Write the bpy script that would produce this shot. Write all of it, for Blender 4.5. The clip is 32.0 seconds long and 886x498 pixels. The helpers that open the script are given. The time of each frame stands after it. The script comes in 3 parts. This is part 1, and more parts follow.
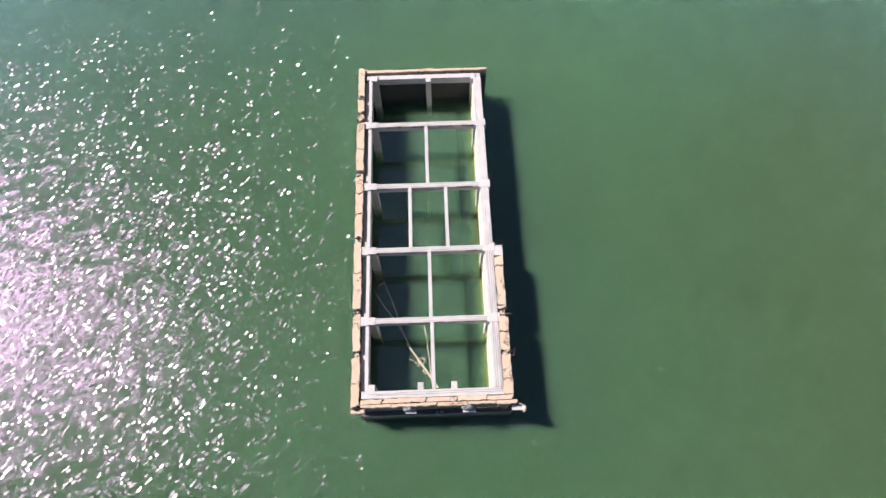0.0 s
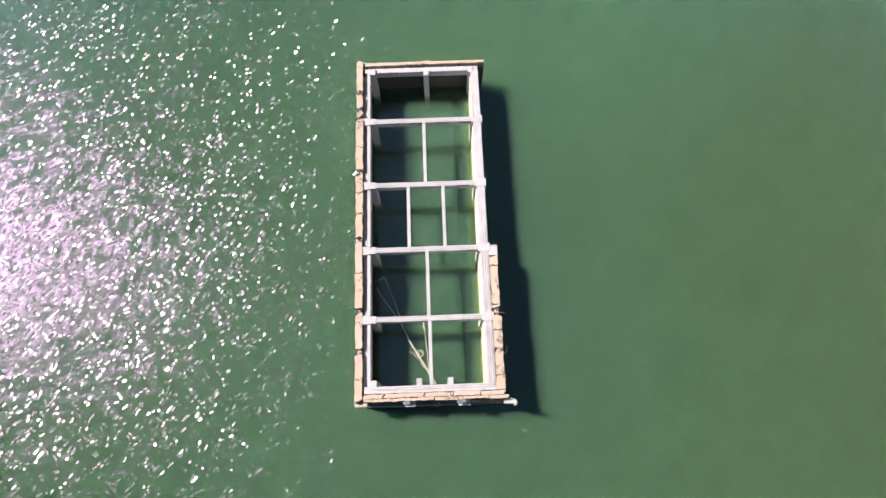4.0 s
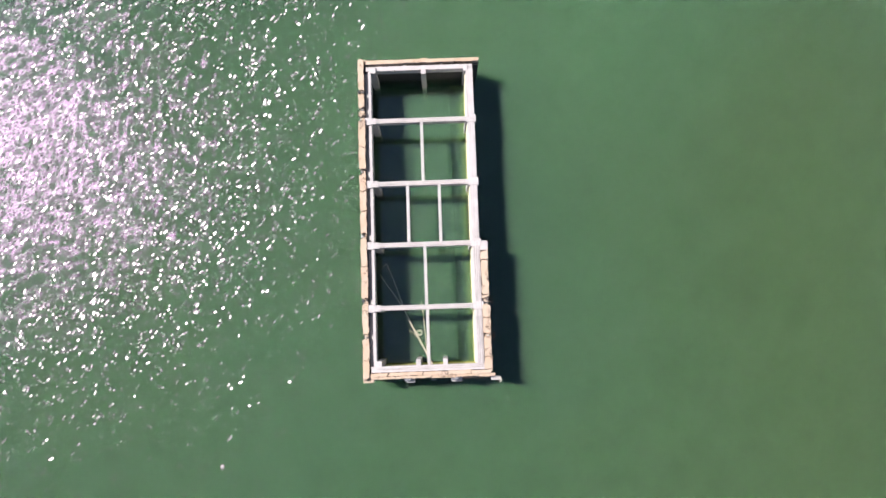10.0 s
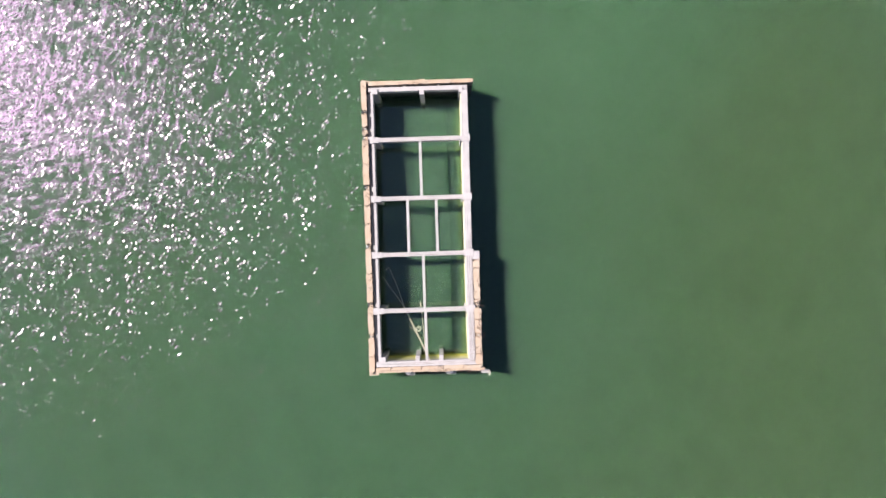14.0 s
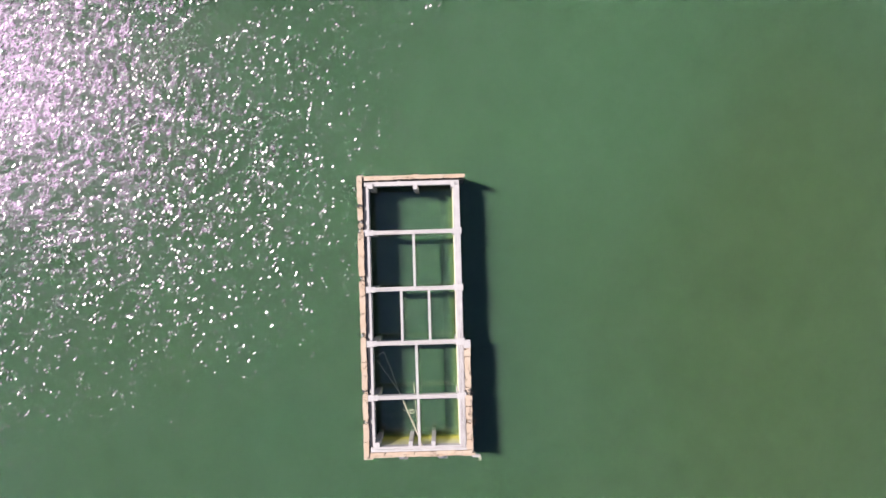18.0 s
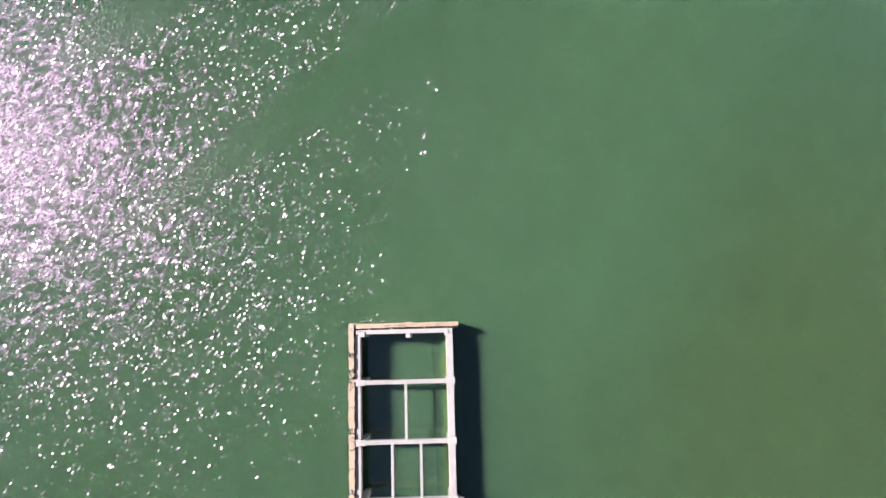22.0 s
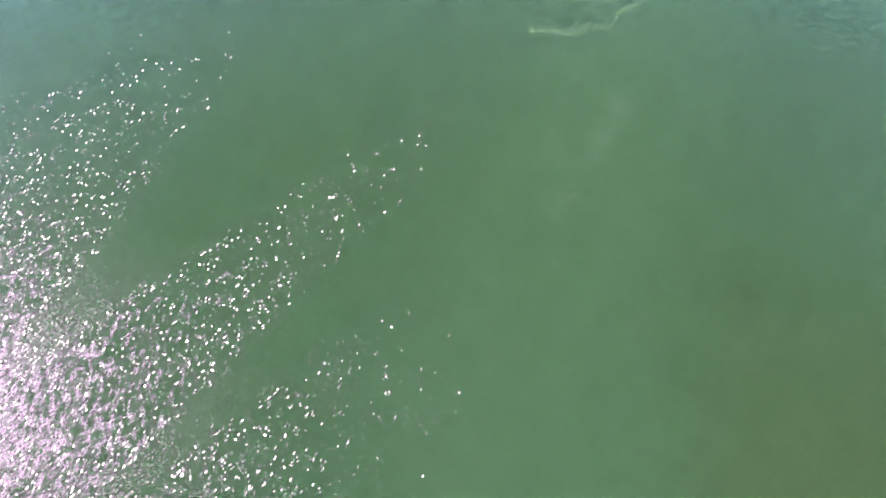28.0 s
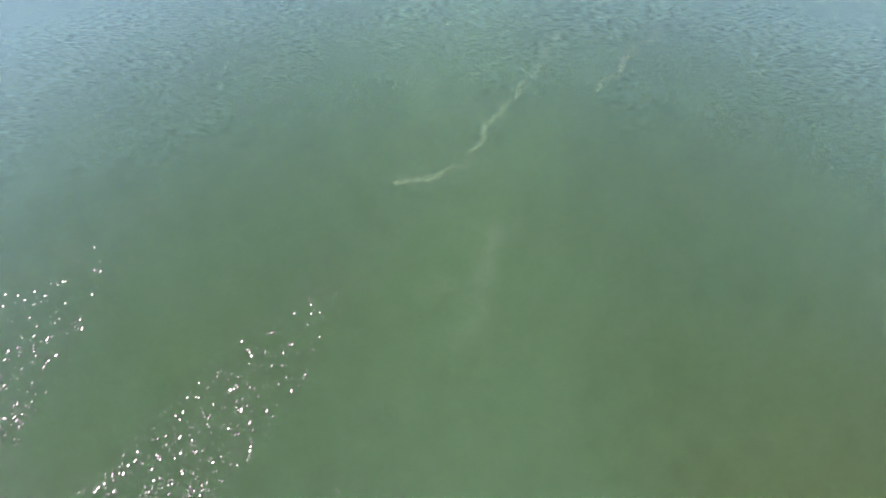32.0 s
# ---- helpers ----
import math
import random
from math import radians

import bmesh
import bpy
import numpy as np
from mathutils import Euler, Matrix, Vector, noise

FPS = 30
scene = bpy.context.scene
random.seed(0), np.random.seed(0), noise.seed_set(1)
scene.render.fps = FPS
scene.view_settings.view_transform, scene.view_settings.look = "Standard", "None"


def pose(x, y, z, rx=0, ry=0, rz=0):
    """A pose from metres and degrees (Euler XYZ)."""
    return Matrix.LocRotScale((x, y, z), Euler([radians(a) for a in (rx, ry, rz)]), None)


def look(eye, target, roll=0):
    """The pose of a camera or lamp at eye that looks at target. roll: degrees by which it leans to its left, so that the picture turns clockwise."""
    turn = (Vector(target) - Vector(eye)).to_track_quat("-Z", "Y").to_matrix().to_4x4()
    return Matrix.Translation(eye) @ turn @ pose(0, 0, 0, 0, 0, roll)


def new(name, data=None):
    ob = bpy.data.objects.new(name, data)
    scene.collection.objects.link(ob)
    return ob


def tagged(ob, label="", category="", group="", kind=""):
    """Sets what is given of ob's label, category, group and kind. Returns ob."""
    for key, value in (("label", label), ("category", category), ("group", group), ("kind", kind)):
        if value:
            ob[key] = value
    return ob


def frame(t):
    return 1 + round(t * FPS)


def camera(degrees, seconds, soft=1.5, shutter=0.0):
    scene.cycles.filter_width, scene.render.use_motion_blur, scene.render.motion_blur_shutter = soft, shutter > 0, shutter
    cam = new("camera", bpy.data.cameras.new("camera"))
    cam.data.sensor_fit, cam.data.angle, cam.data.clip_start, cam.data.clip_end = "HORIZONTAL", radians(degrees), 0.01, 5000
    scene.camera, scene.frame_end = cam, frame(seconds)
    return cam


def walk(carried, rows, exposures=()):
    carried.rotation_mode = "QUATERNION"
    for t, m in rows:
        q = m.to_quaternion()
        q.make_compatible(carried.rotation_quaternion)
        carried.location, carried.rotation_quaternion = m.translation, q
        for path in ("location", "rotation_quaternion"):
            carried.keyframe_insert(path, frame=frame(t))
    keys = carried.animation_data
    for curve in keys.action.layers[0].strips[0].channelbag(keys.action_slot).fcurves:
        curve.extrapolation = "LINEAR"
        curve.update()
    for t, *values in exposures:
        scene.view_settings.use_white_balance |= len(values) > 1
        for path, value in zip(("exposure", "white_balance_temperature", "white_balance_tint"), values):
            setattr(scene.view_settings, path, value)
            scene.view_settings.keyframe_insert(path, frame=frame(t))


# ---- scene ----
cam = camera(72.0, 32.0)

# seconds, place, tilt up from straight down, heading
ROWS = [
    (0, 3.557, -5.123, 32.568, 23.474, -1.775),
    (1, 3.628, -4.310, 33.224, 21.708, -1.740),
    (2, 3.687, -3.512, 33.874, 20.062, -1.750),
    (3, 3.744, -2.741, 34.540, 18.468, -1.742),
    (4, 3.810, -2.000, 35.262, 16.864, -1.751),
    (5, 3.876, -1.269, 36.049, 15.177, -1.633),
    (6, 3.937, -0.516, 36.869, 13.488, -1.686),
    (7, 3.997, 0.289, 37.692, 11.905, -1.655),
    (8, 4.056, 1.153, 38.543, 10.309, -1.655),
    (9, 4.127, 2.078, 39.468, 8.614, -1.666),
    (10, 4.215, 3.083, 40.482, 6.835, -1.675),
    (11, 4.311, 4.199, 41.582, 5.011, -1.640),
    (12, 4.410, 5.446, 42.762, 3.134, -1.597),
    (13, 4.513, 6.808, 44.007, 1.373, -1.581),
    (14, 4.616, 8.244, 45.218, 0.069, -1.511),
    (15, 4.747, 9.726, 46.194, 0.397, -1.358),
    (15.5, 4.835, 10.477, 46.531, 0.538, -1.386),
    (16, 4.933, 11.234, 46.756, 0.618, -1.430),
    (16.5, 5.036, 11.995, 46.877, 0.743, -1.411),
    (17, 5.141, 12.759, 46.919, 0.765, -1.371),
    (17.5, 5.245, 13.525, 46.909, 0.590, -1.362),
    (18, 5.347, 14.289, 46.871, 0.617, -1.369),
    (18.5, 5.444, 15.047, 46.826, 1.221, -1.366),
    (19, 5.536, 15.794, 46.783, 2.183, -1.353),
    (19.5, 5.625, 16.523, 46.748, 3.193, -1.338),
    (20, 5.713, 17.227, 46.720, 4.144, -1.342),
    (21, 5.883, 18.532, 46.675, 5.815, -1.358),
    (22, 6.014, 19.668, 46.639, 7.564, -1.173),
    (23, 6.105, 20.614, 46.629, 9.895, -1.225),
    (24, 6.182, 21.368, 46.659, 12.901, -1.213),
    (25, 6.274, 21.939, 46.736, 16.035, -1.360),
    (26, 6.424, 22.348, 46.860, 19.13, -2.75),
    (27, 6.675, 22.623, 47.026, 22.27, -6.60),
    (28, 7.017, 22.797, 47.221, 25.312, -11.427),
    (29, 7.383, 22.905, 47.421, 28.218, -15.682),
    (30, 7.688, 22.985, 47.601, 31.371, -19.230),
    (31, 7.892, 23.065, 47.744, 34.921, -23.198),
    (32, 8.001, 23.160, 47.851, 38.386, -27.707),
]
LEAN = pose(0, 0, 0, 0, 0, -0.27)
walk(cam, [(t, pose(x, y, z, tilt, 0, turn) @ LEAN) for t, x, y, z, tilt, turn in ROWS],
     exposures=[(0, 0.98, 6500, 10.5), (10, 1.05, 6500, 11), (17, 0.92, 6500, 12), (22, 0.98, 6500, 12), (28, 1.08, 6500, 10.5), (30.5, 1.11, 6500, 11), (31.2, 1.11, 6550, 14), (32, 1.10, 6750, 25)])

# ---- light ----
SUN_EL, SUN_AZ = 50.0, -71.0          # degrees; azimuth from +y towards +x
world = bpy.data.worlds.new("sky")
scene.world = world
world.use_nodes = True
wn = world.node_tree
wn.nodes.clear()
sky = wn.nodes.new("ShaderNodeTexSky")
sky.sky_type = "NISHITA"
sky.sun_disc = False
sky.dust_density, sky.air_density, sky.ozone_density = 0.4, 1.1, 1.8
sky.sun_elevation, sky.sun_rotation = radians(SUN_EL), radians(SUN_AZ)
back = wn.nodes.new("ShaderNodeBackground")
back.inputs["Strength"].default_value = 0.045
wout = wn.nodes.new("ShaderNodeOutputWorld")
wn.links.new(sky.outputs[0], back.inputs[0])
wn.links.new(back.outputs[0], wout.inputs[0])

sun = new("sun", bpy.data.lights.new("sun", "SUN"))
sun.data.energy, sun.data.angle, sun.data.color = 5.2, radians(0.53), (1.0, 0.95, 0.88)
se, sa = radians(SUN_EL), radians(SUN_AZ)
sun_dir = Vector((math.sin(sa) * math.cos(se), math.cos(sa) * math.cos(se), math.sin(se)))
sun.matrix_world = look(sun_dir * 60 + Vector((3, 10, 0)), (3, 10, 0))


# ---- materials ----
class Mat:
    """A small helper round a node material."""

    def __init__(self, name):
        self.m = bpy.data.materials.new(name)
        self.m.use_nodes = True
        self.t = self.m.node_tree
        self.t.nodes.clear()
        self.out = self.n("ShaderNodeOutputMaterial")
        self.pos = self.n("ShaderNodeNewGeometry").outputs["Position"]

    def n(self, kind, **sets):
        node = self.t.nodes.new(kind)
        for key, value in sets.items():
            setattr(node, key, value)
        return node

    def put(self, value, socket):
        if isinstance(value, bpy.types.NodeSocket):
            self.t.links.new(value, socket)
        else:
            socket.default_value = value

    def math(self, op, a, b=0.0, c=0.0, clamp=False):
        node = self.n("ShaderNodeMath", operation=op, use_clamp=clamp)
        for i, v in enumerate((a, b, c)):
            self.put(v, node.inputs[i])
        return node.outputs[0]

    def mapped(self, scale=(1, 1, 1), turn=0.0, shift=(0, 0, 0), source=None):
        """Turned about z first, then stretched."""
        v = source or self.pos
        if turn:
            spin = self.n("ShaderNodeVectorRotate", rotation_type="Z_AXIS")
            self.put(v, spin.inputs["Vector"])
            spin.inputs["Angle"].default_value = radians(turn)
            v = spin.outputs[0]
        node = self.n("ShaderNodeMapping")
        self.put(v, node.inputs["Vector"])
        node.inputs["Location"].default_value = shift
        node.inputs["Scale"].default_value = scale
        return node.outputs[0]

    def noise(self, vector, scale, detail=2.0, rough=0.5, warp=0.0):
        node = self.n("ShaderNodeTexNoise")
        self.put(vector, node.inputs["Vector"])
        node.inputs["Scale"].default_value = scale
        node.inputs["Detail"].default_value = detail
        node.inputs["Roughness"].default_value = rough
        node.inputs["Distortion"].default_value = warp
        return node.outputs[0]

    def step(self, value, lo, hi, a=0.0, b=1.0, kind="SMOOTHSTEP"):
        node = self.n("ShaderNodeMapRange", interpolation_type=kind)
        self.put(value, node.inputs[0])
        for i, v in enumerate((lo, hi, a, b)):
            self.put(v, node.inputs[i + 1])
        return node.outputs[0]

    def mix(self, fac, a, b, blend="MIX"):
        node = self.n("ShaderNodeMix", data_type="RGBA", blend_type=blend)
        self.put(fac, node.inputs[0])
        self.put(a if isinstance(a, bpy.types.NodeSocket) else (*a, 1), node.inputs[6])
        self.put(b if isinstance(b, bpy.types.NodeSocket) else (*b, 1), node.inputs[7])
        return node.outputs[2]

    def bump(self, height, distance=1.0, strength=1.0, normal=None):
        node = self.n("ShaderNodeBump")
        node.inputs["Strength"].default_value = strength
        node.inputs["Distance"].default_value = distance
        self.put(height, node.inputs["Height"])
        if normal:
            self.put(normal, node.inputs["Normal"])
        return node.outputs[0]

    def surface(self, color, rough=0.8, metal=0.0, normal=None, spec=0.3):
        node = self.n("ShaderNodeBsdfPrincipled")
        self.put(color if isinstance(color, bpy.types.NodeSocket) else (*color, 1), node.inputs["Base Color"])
        self.put(rough, node.inputs["Roughness"])
        node.inputs["Metallic"].default_value = metal
        node.inputs["Specular IOR Level"].default_value = spec
        if normal:
            self.put(normal, node.inputs["Normal"])
        self.t.links.new(node.outputs[0], self.out.inputs[0])
        return self.m


def concrete(name, base, dark, seed, algae=0.0, along=(5, 5, 0.3), drips=False):
    """Weathered cast concrete: cloudy tone, run-off streaks; algae: height of a yellow-green growth above the water."""
    k = Mat(name)
    p = k.mapped(shift=(seed, seed * 2, 0))
    cloud = k.noise(p, 1.3, 4, 0.6)
    grain = k.noise(p, 22, 5, 0.7)
    streak = k.noise(k.mapped(along, shift=(seed, 0, 0)), 1.4, 4, 0.6)
    c = k.mix(k.step(cloud, 0.35, 0.7), base, tuple(v * 0.88 for v in base))
    c = k.mix(k.math("MULTIPLY", k.step(streak, 0.54, 0.74), 0.6), c, dark)
    c = k.mix(k.math("MULTIPLY", k.step(grain, 0.45, 0.8), 0.22), c, dark)
    if algae:
        z = k.n("ShaderNodeSeparateXYZ")
        k.put(k.pos, z.inputs[0])
        edge = k.math("ADD", z.outputs[2], k.math("MULTIPLY", k.noise(k.mapped((1, 1, 0.4)), 2.2, 4, 0.6), -0.9 * algae))
        c = k.mix(k.step(edge, algae * 0.75, -0.35 * algae), c, (0.38, 0.35, 0.065))
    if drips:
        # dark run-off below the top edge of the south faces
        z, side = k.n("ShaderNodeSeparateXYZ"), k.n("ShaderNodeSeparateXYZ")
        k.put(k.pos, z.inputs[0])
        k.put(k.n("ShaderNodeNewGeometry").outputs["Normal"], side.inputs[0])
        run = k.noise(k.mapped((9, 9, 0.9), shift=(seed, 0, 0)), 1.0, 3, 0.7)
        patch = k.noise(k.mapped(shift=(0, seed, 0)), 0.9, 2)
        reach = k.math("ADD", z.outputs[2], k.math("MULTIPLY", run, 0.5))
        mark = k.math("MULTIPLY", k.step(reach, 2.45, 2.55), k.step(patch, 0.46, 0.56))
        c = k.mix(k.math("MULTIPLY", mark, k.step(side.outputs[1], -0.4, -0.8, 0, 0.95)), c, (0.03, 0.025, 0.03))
    h = k.math("ADD", k.math("MULTIPLY", cloud, 0.02), k.math("MULTIPLY", grain, 0.008))
    return k.surface(c, 0.85, normal=k.bump(h))


def plaster(name, base, seed):
    """Tan render over masonry, patchy, worn through and broken along its edges."""
    k = Mat(name)
    info = k.n("ShaderNodeObjectInfo")
    p = k.mapped(shift=(seed, 3, 0))
    cloud = k.noise(p, 1.4, 4, 0.6)
    grain = k.noise(p, 26, 5, 0.75)
    worn = k.noise(p, 3.2, 6, 0.7, 0.6)
    ridge = k.math("ABSOLUTE", k.math("SUBTRACT", k.noise(k.mapped((1, 1, 1), shift=(4, seed, 0)), 1.3, 4, 0.62, 0.3), 0.5))
    c = k.mix(k.step(cloud, 0.3, 0.7), base, (base[0] * 0.96, base[1] * 0.88, base[2] * 0.8))
    c = k.mix(k.math("MULTIPLY", info.outputs["Random"], 0.3), c, (0.43, 0.37, 0.31))
    c = k.mix(k.step(worn, 0.60, 0.72, 0, 0.55), c, (0.21, 0.14, 0.09))
    sparse = k.step(k.noise(k.mapped(shift=(8, 2, seed)), 0.9, 2), 0.52, 0.6)
    c = k.mix(k.math("MULTIPLY", k.step(ridge, 0.020, 0.008, 0, 0.75), sparse), c, (0.05, 0.03, 0.022))
    c = k.mix(k.math("MULTIPLY", k.step(grain, 0.5, 0.8), 0.35), c, (0.18, 0.12, 0.08))
    z = k.n("ShaderNodeSeparateXYZ")
    k.put(k.pos, z.inputs[0])
    c = k.mix(k.step(z.outputs[2], 0.35, 0.0), c, (0.13, 0.13, 0.05))
    h = k.math("ADD", k.math("MULTIPLY", cloud, 0.03), k.math("ADD", k.math("MULTIPLY", grain, 0.015), k.math("MULTIPLY", worn, -0.03)))
    return k.surface(c, 0.9, normal=k.bump(h))


WHITE = concrete("pale_concrete", (0.40, 0.365, 0.38), (0.10, 0.132, 0.125), 0)
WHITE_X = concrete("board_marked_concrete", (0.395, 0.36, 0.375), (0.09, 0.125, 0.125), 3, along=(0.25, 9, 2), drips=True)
WHITE_Y = concrete("board_marked_concrete_long", (0.395, 0.36, 0.375), (0.09, 0.125, 0.125), 4, along=(9, 0.25, 2))
GREYC = concrete("grey_concrete", (0.343, 0.33, 0.33), (0.106, 0.0924, 0.0858), 7)
# very dark bases: shade on walls turned from the sun is put in
MOTTLED_SHADE = concrete("mottled_shaded_masonry", (0.045, 0.042, 0.042), (0.012, 0.0132, 0.012), 11, along=(0.8, 1, 1.4))
DARKENED = concrete("darkened_masonry", (0.096, 0.09, 0.093), (0.03, 0.027, 0.027), 9)
INNER = concrete("algae_stained_plaster", (0.528, 0.488, 0.383), (0.264, 0.224, 0.132), 5, 0.16)
INNER_WET = concrete("algae_coated_plaster", (0.462, 0.436, 0.297), (0.224, 0.198, 0.0792), 6, 1.5)
TAN = plaster("tan_plaster", (0.40, 0.305, 0.25), 1)

# yellow-green of the added wedge that imitates glow along the east wall
k = Mat("glow_wedge_green")
g = k.noise(k.pos, 2.5, 4)
GLOW_GREEN = k.surface(k.mix(g, (0.125, 0.14, 0.036), (0.09, 0.12, 0.04)), 0.9)

k = Mat("rusty_steel")
g = k.noise(k.pos, 40, 4)
RUST = k.surface(k.mix(g, (0.096, 0.06, 0.048), (0.216, 0.156, 0.126)), 0.8, 0.2)

k = Mat("bleached_wood")
g = k.noise(k.mapped((8, 8, 2)), 6, 5, 0.6)
WOOD = k.surface(k.mix(k.step(g, 0.3, 0.7), (0.432, 0.372, 0.312), (0.252, 0.204, 0.162)), 0.75, normal=k.bump(k.math("MULTIPLY", g, 0.006)))

k = Mat("wet_twig")
g = k.noise(k.pos, 14, 4)
TWIG = k.surface(k.mix(g, (0.60, 0.55, 0.48), (0.40, 0.36, 0.30)), 0.6)

k = Mat("dark_debris")
g = k.noise(k.pos, 18, 4)
DARK = k.surface(k.mix(g, (0.03, 0.03, 0.036), (0.096, 0.09, 0.102)), 0.85, normal=k.bump(k.math("MULTIPLY", g, 0.02)))

k = Mat("slate_rubble")
g = k.noise(k.pos, 14, 4, 0.7)
SLATE = k.surface(k.mix(k.step(g, 0.42, 0.62), (0.054, 0.057, 0.072), (0.252, 0.252, 0.282)), 0.8, normal=k.bump(k.math("MULTIPLY", g, 0.03)))

k = Mat("foam")
g = k.noise(k.pos, 9, 3)
FOAM = k.surface(k.mix(g, (0.42, 0.432, 0.408), (0.3, 0.324, 0.288)), 0.7)
k = Mat("thin_foam")
g = k.noise(k.pos, 9, 3)
SCUM = k.surface(k.mix(g, (0.31, 0.355, 0.31), (0.21, 0.25, 0.212)), 0.7)


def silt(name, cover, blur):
    """A thin sheet standing in for murky depth: green silt catches part of the light, the rest goes on down."""
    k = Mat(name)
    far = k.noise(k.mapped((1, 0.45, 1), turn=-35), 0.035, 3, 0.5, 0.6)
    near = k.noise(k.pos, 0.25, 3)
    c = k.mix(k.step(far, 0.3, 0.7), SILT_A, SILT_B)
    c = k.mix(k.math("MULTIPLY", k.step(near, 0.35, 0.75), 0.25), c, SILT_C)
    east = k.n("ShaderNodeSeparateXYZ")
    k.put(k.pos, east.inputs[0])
    # silt colour turns more olive eastwards, fading out to the north
    olive_east = k.math("MULTIPLY", k.step(k.math("ADD", east.outputs[0], k.math("MULTIPLY", far, 12.0)), 10.0, 38.0), k.step(east.outputs[1], 42.0, 16.0))
    c = k.mix(k.math("MULTIPLY", olive_east, 0.8), c, SILT_D)
    # a broad brighter green band in the silt colour, north-east from the ruin
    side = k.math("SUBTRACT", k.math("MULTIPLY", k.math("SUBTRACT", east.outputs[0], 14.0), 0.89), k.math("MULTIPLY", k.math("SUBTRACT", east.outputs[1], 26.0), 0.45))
    bright_band = k.step(k.math("ADD", k.math("ABSOLUTE", side), k.math("MULTIPLY", k.math("SUBTRACT", far, 0.5), 10.0)), 18.0, 2.0)
    bright_band = k.math("MULTIPLY", bright_band, k.step(east.outputs[1], 8.0, 24.0))
    c = k.mix(bright_band, c, SILT_E)
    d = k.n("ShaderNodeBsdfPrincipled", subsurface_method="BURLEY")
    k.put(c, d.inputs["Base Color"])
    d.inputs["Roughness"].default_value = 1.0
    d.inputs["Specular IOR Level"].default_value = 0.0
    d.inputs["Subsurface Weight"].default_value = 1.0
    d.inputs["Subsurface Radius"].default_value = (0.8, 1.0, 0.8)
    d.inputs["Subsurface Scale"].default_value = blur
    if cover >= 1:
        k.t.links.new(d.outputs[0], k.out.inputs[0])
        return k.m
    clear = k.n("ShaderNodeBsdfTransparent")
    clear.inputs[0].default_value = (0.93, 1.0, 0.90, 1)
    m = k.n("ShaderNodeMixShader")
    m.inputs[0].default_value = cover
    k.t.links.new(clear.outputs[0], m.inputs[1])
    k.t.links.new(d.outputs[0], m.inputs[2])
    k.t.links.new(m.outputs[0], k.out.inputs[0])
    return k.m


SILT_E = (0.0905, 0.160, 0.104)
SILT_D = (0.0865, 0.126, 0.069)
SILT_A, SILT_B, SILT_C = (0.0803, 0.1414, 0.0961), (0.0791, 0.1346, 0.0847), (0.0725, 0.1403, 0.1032)


